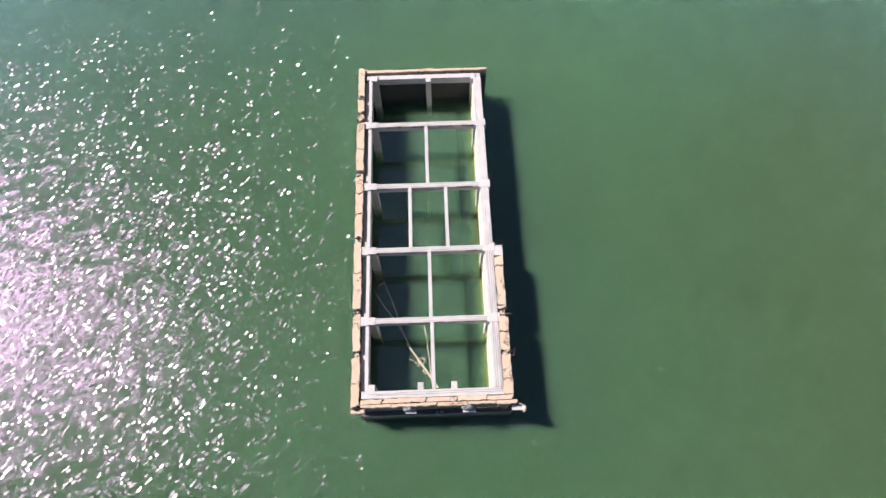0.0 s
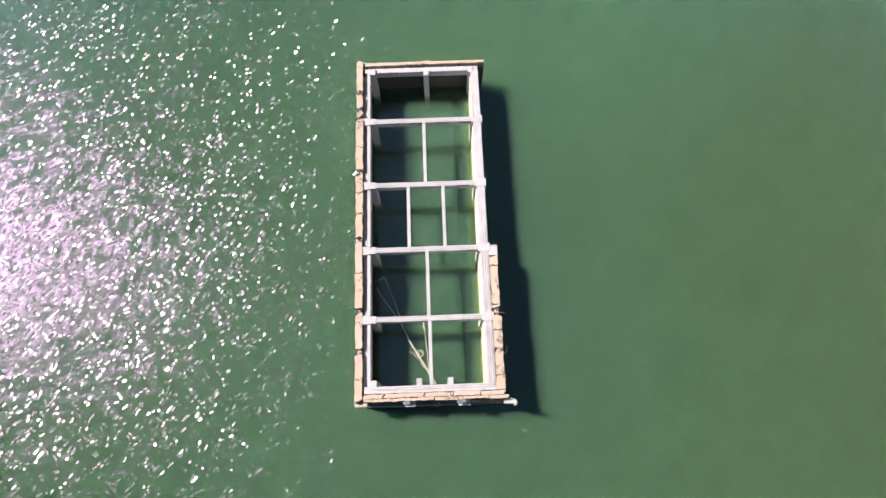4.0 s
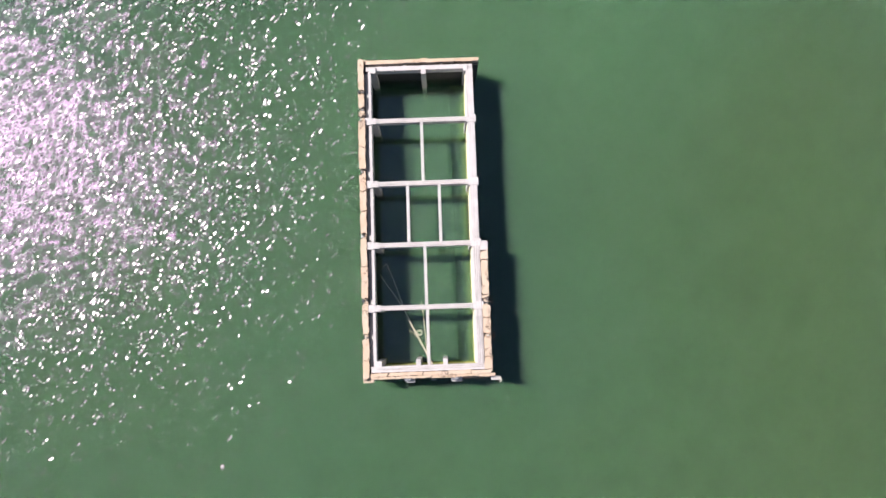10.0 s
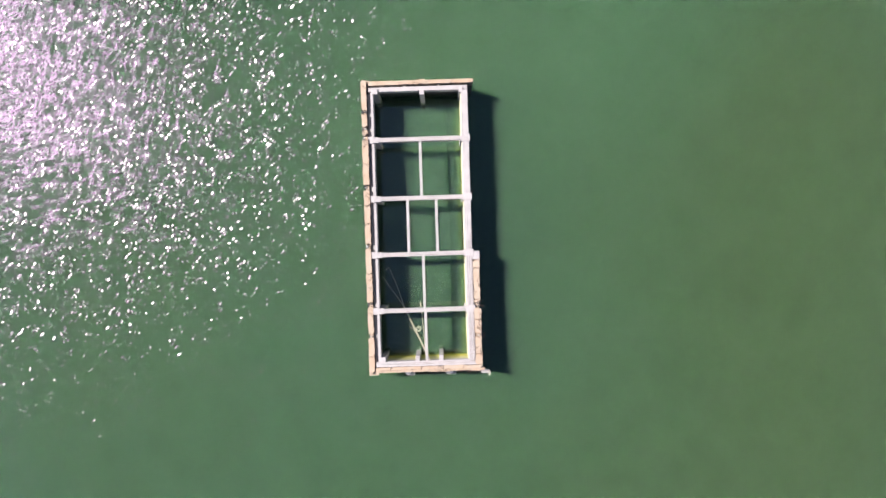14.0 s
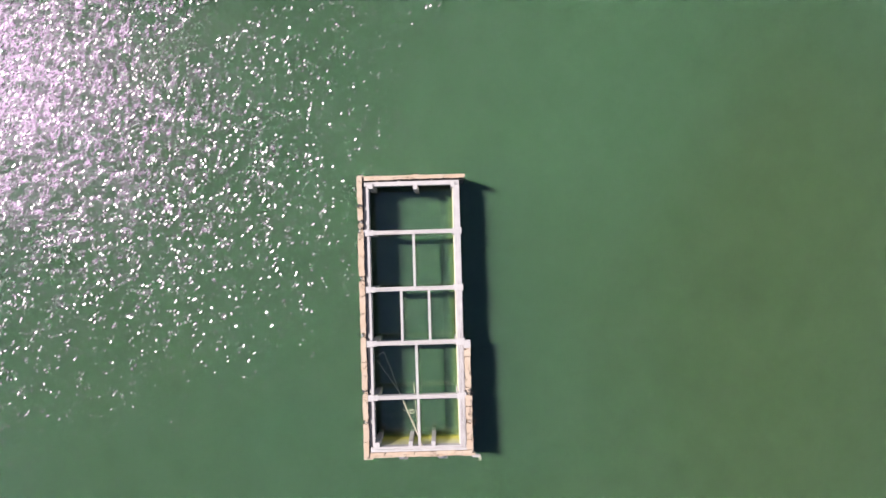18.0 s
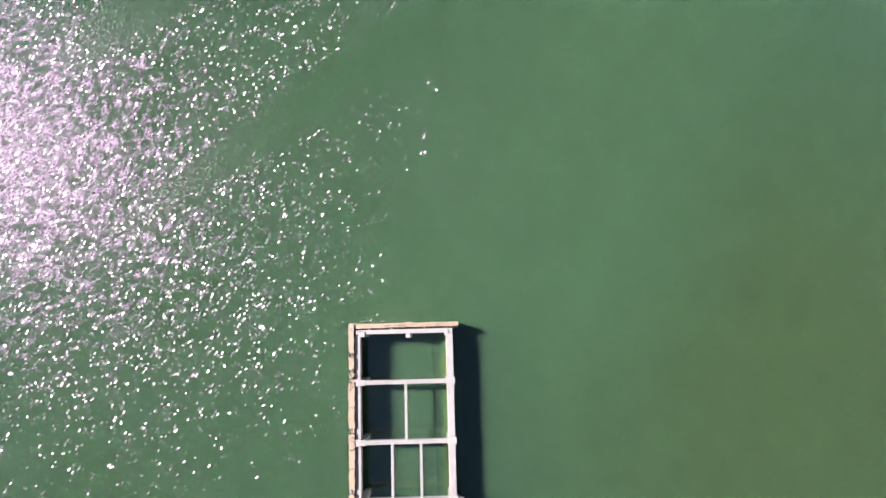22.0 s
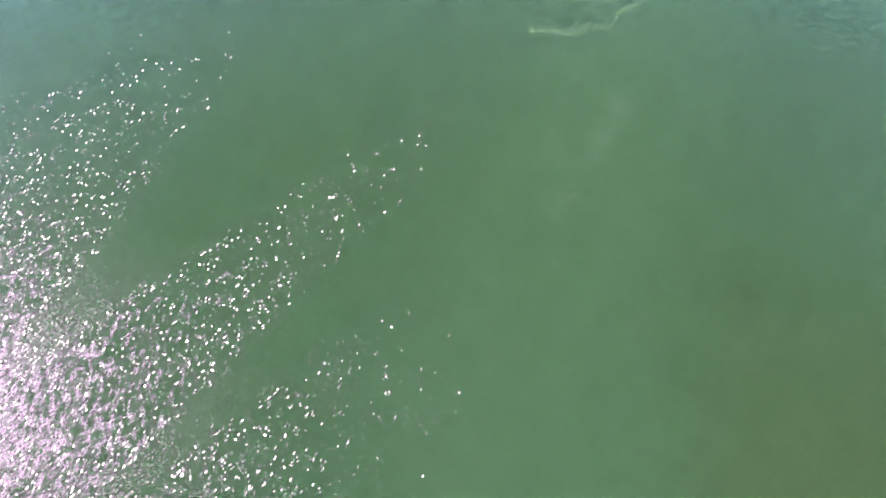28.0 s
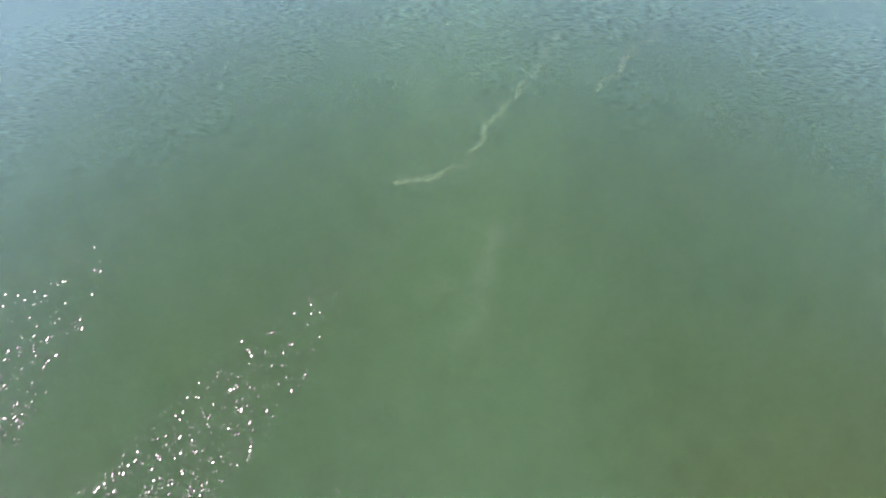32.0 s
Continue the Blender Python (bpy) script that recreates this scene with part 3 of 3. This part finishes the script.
# the broken parapet: lengths of tan plastered masonry
def parapet_run(wall, axis, lo, hi, breaks, a, b, top, seed, uneven=0.05, base=2.22, fallen=()):
    """Lengths parted by jagged cracks; fallen: numbers of the lengths that have lost their top."""
    ends = [lo, *breaks, hi]
    ax = 1 if axis == "y" else 0

    def jag(p):
        shift = Vector((0, 0, 0))
        u, v = p[ax], p[1 - ax]
        shift[ax] = 0.16 * noise.noise(Vector((v * 5.5, u * 0.6, seed))) + 0.05 * noise.noise(Vector((v * 17, u * 0.9, seed + 3)))
        shift[1 - ax] = 0.035 * noise.noise(Vector((u * 2.7, v * 0.5, seed + 7))) + 0.03 * noise.noise(Vector((u * 8, v * 0.5, seed + 5)))
        return shift

    for n, (s, e) in enumerate(zip(ends, ends[1:])):
        gap = random.choice((0.008, 0.014, 0.022, 0.03))
        t = top + random.uniform(-uneven, uneven)
        aa, bb = a + random.uniform(-0.02, 0.02), b + random.uniform(-0.03, 0.02)
        if n in fallen:
            t = base + 0.05
            aa, bb = aa + 0.12 * (seed % 20 == 0), bb - 0.05
        low = base - 0.12
        box = (aa, bb, s + gap, e - gap) if axis == "y" else (s + gap, e - gap, aa, bb)
        bm = slab(*box, low, t, 0.075, 0.04, seed + n, 0.01, 0.2, warp=jag)
        part("parapet_block", bm, TAN, wall, "broken length of tan plastered parapet")


parapet_run(wall_w, "y", -0.25, 20.28, (0.9, 2.2, 2.5, 4.4, 4.7, 6.7, 8.5, 8.8, 10.2, 11.5, 12.6, 12.95, 14.4, 16.1, 16.45, 16.75, 17.0, 17.9, 18.2), -0.81, -0.40, 2.50, 100, fallen=(2, 4, 7, 11, 14, 16, 18))
parapet_run(wall_n, "x", -0.35, 7.11, (1.9, 3.30, 3.36, 5.5), 19.93, 20.10, 2.47, 130, 0.03)
parapet_run(wall_s, "x", -0.35, 7.30, (1.1, 2.5, 3.4, 4.9, 6.3), -0.29, -0.12, 2.38, 150, 0.04)
parapet_run(wall_s, "x", -0.35, 7.05, (0.7, 2.9, 4.3, 5.9), -0.115, 0.12, 2.44, 160, 0.02)
parapet_run(wall_e, "y", 0.14, 4.05, (0.9, 2.1, 2.3, 3.3), 6.68, 7.16, 2.45, 170, 0.04, fallen=(2,))
parapet_run(wall_e, "y", 4.52, 7.48, (4.7, 6.9), 6.68, 7.14, 2.45, 180, 0.02)

# masonry crumbs lying on the broken places
crumbs = random.Random(8)
for n, (x, y, z) in enumerate([(-0.62, v, 2.27) for v in (2.3, 4.55, 8.65, 12.8, 16.25, 16.6, 16.9, 18.05)] + [(6.92, 2.2, 2.26), (6.9, 4.2, 2.2), (7.0, 4.4, 2.2), (0.6, 19.89, 2.14), (2.2, 19.88, 2.14), (4.7, 19.89, 2.14), (6.2, 19.88, 2.14)]):
    for i in range(3):
        r = crumbs.uniform(0.06, 0.15)
        p = (x + crumbs.uniform(-0.13, 0.13), y + crumbs.uniform(-0.06, 0.06), z + r * 0.3)
        lump = link("broken_block", chunk(p, (r * crumbs.uniform(0.8, 1.5), r, r * 0.8), n * 3 + i), crumbs.choice((DARK, DARKENED, TAN, GREYC)))
        tagged(lump, "loose block of broken masonry lying on the wall top", "block", group="broken blocks on the wall tops")

# broken stubs of outriggers on the south face, with rubble lodged on them
for x0, x1, y0, y1, z in ((1.82, 2.36, -0.57, -0.2, 1.98), (4.64, 5.26, -0.59, -0.2, 1.98), (7.06, 7.66, -0.58, -0.34, 1.95)):
    part("broken_stub", slab(x0, x1, y0, y1, z - 0.09, z, 0.08, 0.04, x0, 0.01, 0.12), WHITE, ruin, "snapped stub of a concrete outrigger")
part("corner_block", slab(-0.86, -0.16, -0.50, -0.24, 1.72, 2.12, 0.12, 0.06, 77, 0.03, 0.22), TAN, ruin, "broken tan masonry corner")
for n, (at, size) in enumerate((((1.94, -0.34, 2.12), (0.46, 0.3, 0.34)), ((2.14, -0.33, 2.06), (0.2, 0.18, 0.2)), ((4.84, -0.35, 2.14), (0.56, 0.32, 0.38)),
                               ((5.08, -0.34, 2.06), (0.22, 0.2, 0.2)), ((4.7, -0.36, 2.05), (0.14, 0.14, 0.12)))):
    part("rubble", chunk(at, size, n * 3.7), SLATE if n % 2 == 0 else GREYC, ruin, "lump of broken blue-grey masonry")

# bare reinforcement
BARS = (
    (((-0.30, 19.78, 2.2), (-0.33, 19.82, 2.75)), 0.012), (((-0.14, 19.72, 2.2), (-0.14, 19.80, 2.72)), 0.012),
    (((0.03, 19.70, 2.2), (0.07, 19.74, 2.66)), 0.011), (((6.74, 12.2, 2.3), (6.80, 12.26, 2.95)), 0.012),
    (((6.78, 8.02, 2.3), (6.74, 8.10, 2.85)), 0.012), (((7.12, 8.0, 2.3), (7.15, 8.06, 2.9)), 0.012),
    (((6.95, 4.30, 2.2), (7.40, 4.22, 2.36)), 0.016), (((6.98, 4.44, 2.2), (7.18, 4.6, 2.5)), 0.012),
    (((7.08, 2.05, 2.4), (7.30, 2.0, 2.55), (7.36, 2.4, 2.66)), 0.011), (((7.05, 2.2, 2.3), (7.24, 2.3, 2.5)), 0.010),
    (((7.04, 2.95, 2.35), (7.22, 2.9, 2.48)), 0.009), (((-0.8, 2.15, 2.3), (-0.98, 2.2, 2.42)), 0.010),
    (((-0.78, 3.7, 2.3), (-0.94, 3.6, 2.4)), 0.009), (((-0.8, 18.05, 2.3), (-0.97, 18.03, 2.45)), 0.016),
    (((4.3, -0.33, 1.7), (5.4, -0.36, 1.86), (6.3, -0.36, 1.72), (7.1, -0.38, 1.9)), 0.016), (((5.9, -0.32, 2.1), (6.2, -0.5, 1.95), (6.5, -0.34, 2.1)), 0.012), (((6.3, -0.3, 2.2), (6.7, -0.52, 2.0), (7.0, -0.36, 2.15)), 0.012), (((3.3, -0.3, 1.9), (3.45, -0.5, 1.5), (3.5, -0.46, 1.15)), 0.014), (((3.62, -0.3, 1.9), (3.6, -0.48, 1.6), (3.54, -0.44, 1.15)), 0.012),
    (((0.0, -0.3, 1.95), (0.45, -0.36, 1.82)), 0.012), (((2.3, -0.3, 1.95), (2.75, -0.36, 1.84)), 0.012),
    (((5.2, -0.36, 1.96), (5.85, -0.4, 1.9)), 0.014), (((-0.7, -0.4, 1.8), (-0.62, -0.62, 1.55)), 0.010), (((-0.45, -0.42, 1.8), (-0.3, -0.58, 1.5)), 0.010),
)
for n, (points, r) in enumerate(BARS):
    line = []
    for a, b in zip(points, points[1:]):
        line += wobble(a, b, 4, 0.06, n)[: None if b == points[-1] else -1]
    part("rebar", rod(line, r, r * 0.8), RUST, ruin)
for n, x in enumerate((6.33, 6.43, 6.55, 6.61)):
    part("rebar", rod(wobble((x, 0.35, TOP + 0.012), (x + 0.02 * (n % 2), 8.2 + 0.6 * n, TOP + 0.004), 24, 0.035, n * 5), 0.007, sides=5), RUST, ruin)
for n, y in enumerate(ROWS_Y):
    for side in (-0.07, 0.06):
        part("rebar", rod(wobble((0.3, y + side, TOP + 0.002), (6.15, y + side * 0.9, TOP + 0.002), 18, 0.03, n * 3 + side * 40), 0.006, sides=5), RUST, CROSS[n])
for n, (y, x1) in enumerate(((0.28, 6.9), (0.38, 6.7))):
    part("rebar", rod(wobble((0.4 + n, y, TOP + 0.01), (x1, y + 0.02, TOP + 0.004), 20, 0.03, n * 9), 0.007, sides=5), RUST, ruin)
STUBS = [(2.52, 0.6), (2.68, 0.62), (2.6, 0.8), (4.18, 0.6), (4.34, 0.62), (4.27, 0.8), (0.05, 16.2), (0.28, 16.0), (0.1, 12.05), (0.3, 11.85), (0.08, 8.1), (0.26, 7.9), (0.1, 4.2), (0.3, 3.95), (6.3, 16.2), (6.6, 15.95), (6.35, 8.15)]
for n, (x, y) in enumerate(STUBS):
    held = min(COLUMNS, key=lambda c: (c[0] - x) ** 2 + (c[1] - y) ** 2)[2]
    part("rebar", rod(wobble((x, y, TOP - 0.1), (x + 0.03 * math.sin(n * 2.1), y + 0.04 * math.cos(n * 1.3), TOP + 0.13 + 0.05 * (n % 3)), 3, 0.02, n), 0.010, sides=5), RUST, held)
for n in range(5):                                   # loops of tie wire at the south-east corner
    a = n * 0.5
    loop = [Vector((7.34 + 0.07 * n, -0.32 - 0.03 * n, 2.28)) + Vector((0.34 * math.sin(t) * math.cos(a) + 0.02 * n, -0.30 * math.sin(t) * (0.5 + 0.5 * math.sin(a)) , 0.28 * math.cos(t) - 0.1)) for t in (i * math.pi / 7 for i in range(8))]
    part("wire", rod(loop, 0.013, sides=5), TWIG, ruin, "loop of rusty tie wire")

# ---- loose things in the flooded bays ----
def pole(name, points, r0, r1, material, label, category, wave=0.05):
    line = []
    for i, (a, b) in enumerate(zip(points, points[1:])):
        line += wobble(a, b, 8, wave, r0 * 100 + i)[: None if i == len(points) - 2 else -1]
    return tagged(link(name, rod(line, r0, r1, 7), material), label, category)


pole("wooden_pole", ((1.80, 3.58, -0.35), (2.0, 3.21, 0.02), (3.47, 0.53, 2.46)), 0.045, 0.055, WOOD, "bleached wooden pole leaning from the water onto the beam", "pole", 0.03)
pole("wooden_pole", ((2.80, 4.5, -0.2), (2.84, 4.2, 0.0), (2.93, 3.55, 0.45)), 0.035, 0.04, WOOD, "short pale broken pole standing out of the water", "pole", 0.01)
pole("thin_stick", ((2.93, 3.5, 0.42), (3.12, 1.4, 1.7), (3.2, 0.52, 2.44)), 0.022, 0.026, WOOD, "thin pale stick leaning against the concrete beam", "stick", 0.03)
pole("thin_stick", ((0.10, 6.38, 0.06), (1.5, 4.25, 0.03), (1.98, 3.36, 0.03)), 0.014, 0.018, TWIG, "long thin grey reed floating on the dark water", "stick", 0.04)
pole("thin_stick", ((0.61, 6.99, 0.04), (1.25, 5.3, 0.03), (1.64, 4.05, 0.03)), 0.016, 0.011, TWIG, "thin grey reed floating on the dark water", "stick", 0.05)
pole("thin_stick", ((0.25, 6.84, 0.04), (0.6, 7.06, 0.05)), 0.016, 0.018, TWIG, "short grey twig floating on the dark water", "stick", 0.02)
pole("thin_stick", ((1.94, 2.58, 0.05), (2.26, 2.46, 0.06)), 0.022, 0.018, WOOD, "short pale twig floating beside the pole", "stick", 0.02)

bm = bmesh.new()
for n in range(9):
    a, tilt = n * 0.75, 0.3 + 0.25 * (n % 4)
    ring = []
    for i in range(13):
        t = 2 * math.pi * i / 12 * (0.55 + 0.05 * (n % 5))
        p = Vector((math.cos(t), math.sin(t), 0)) * (0.13 + 0.012 * n)
        p.rotate(Euler((tilt, tilt * 0.7, a)))
        ring.append(Vector((2.62, 2.44, 0.13)) + p * Vector((1, 1, 0.7)).length / 1.58)
    rod(ring, 0.010, sides=4, bm=bm)
tagged(link("wire_tangle", bm, TWIG), "ball of tangled pale wire caught beside the pole", "wire")

for n, (x, y, z, sx) in enumerate(((3.5, -0.44, 0.98, 0.34), (2.3, 2.36, 0.06, 0.12), (2.42, 2.2, 0.1, 0.1), (2.72, 1.8, 0.6, 0.16), (2.82, 1.62, 0.8, 0.12), (3.12, 1.2, 1.5, 0.12))):
    if n:
        part("husk", chunk((x, y, z), (sx * 0.6, sx, sx * 0.5), n * 2.1), WOOD, bpy.data.objects["wooden_pole"], "scrap of bark on the pole")
    else:
        rock = tagged(link("rubble_block", chunk((x, y, z), (sx, sx * 0.75, 0.4), 4.4), SLATE), "dark lump of masonry lodged on the foot ledge", "rubble")

# flecks of foam and leaf litter afloat
rng = random.Random(5)
bm = bmesh.new()


def fleck(x, y, r, z=0.008):
    n = rng.randint(5, 7)
    turn, flat = rng.random() * 6.3, rng.uniform(0.5, 1.0)
    rim = []
    for i in range(n):
        t = 2 * math.pi * i / n
        u, v = math.cos(t) * r * rng.uniform(0.7, 1.1), math.sin(t) * r * flat * rng.uniform(0.7, 1.1)
        rim.append((x + u * math.cos(turn) - v * math.sin(turn), y + u * math.sin(turn) + v * math.cos(turn)))
    low = [bm.verts.new((*p, 0.0)) for p in rim]
    top = bm.verts.new((x, y, z + r * 0.4))
    for i in range(n):
        bm.faces.new((low[i], low[(i + 1) % n], top))
    bm.faces.new(low[::-1])


for x, y, r in ((1.05, 2.0, 0.035), (1.9, 1.62, 0.03), (2.2, 1.25, 0.035), (2.3, 1.1, 0.02), (0.75, 5.75, 0.04), (1.7, 17.1, 0.035), (2.1, 1.8, 0.02), (1.5, 1.3, 0.02),
                (3.6, -0.95, 0.03), (3.4, -1.2, 0.03), (3.75, -1.05, 0.025), (15.4, 1.6, 0.07), (8.3, -2.0, 0.05), (8.2, -1.9, 0.04), (32.3, 31.26, 0.08), (17.3, 37.75, 0.07)):
    fleck(x, y, r)
for n in range(60):
    x, y, r = rng.uniform(-3, 24), rng.uniform(-8, 45), rng.uniform(0.012, 0.03)
    if not (-1.5 < x < 8.5 and -1 < y < 21):
        fleck(x, y, r)
for n in range(34):                                  # a loose raft of froth in the middle bay
    fleck(3.2 + rng.gauss(0, 0.34), 10.3 + rng.gauss(0, 0.62), rng.uniform(0.012, 0.026))
tagged(link("floating_flecks", bm, FOAM), "scattered pale flecks of foam and litter on green water", "foam", kind="stuff")


def streak(points, width, count, size, lab):
    """Foam drawn out along a line by the wind."""
    global bm
    bm = bmesh.new()
    pts = [Vector((*p, 0)) for p in points]
    for n in range(count):
        u = rng.random() * (len(pts) - 1)
        i = int(u)
        p = pts[i].lerp(pts[i + 1], u - i)
        side = (pts[i + 1] - pts[i]).normalized().cross(Vector((0, 0, 1)))
        p = p + side * rng.gauss(0, width) + side * 0.9 * noise.noise(p * 0.35)
        if noise.noise(p * 0.6) > -0.2 or rng.random() < 0.3:
            fleck(p.x, p.y, size * rng.uniform(0.4, 1.3), 0.004)
    tagged(link("foam_streak", bm, SCUM), lab, "foam", kind="stuff")


streak(((33.2, 65.8), (36.5, 67.9), (39.2, 70.8), (43.0, 72.6), (48.0, 75.9), (52.4, 79.0), (58.0, 83.0)), 0.22, 1250, 0.036, "pale wind-drawn streak of foam on green water")
streak(((25.2, 66.6), (28.0, 66.9), (31.0, 66.3), (34.0, 65.8)), 0.32, 480, 0.038, "thin drifting tail of a foam streak")
streak(((54.6, 69.9), (58.0, 72.0), (60.7, 73.2), (65.2, 75.0), (71.0, 77.5)), 0.25, 620, 0.04, "faint streak of foam on green water")
streak(((31.5, 57.2), (30.0, 54.6), (27.5, 51.6), (24.8, 48.1), (21.4, 45.8)), 0.8, 800, 0.034, "faint scatter of foam on green water")
streak(((22.5, 52.2), (24.0, 52.7), (25.0, 52.4)), 0.4, 70, 0.045, "small patch of foam specks on green water")
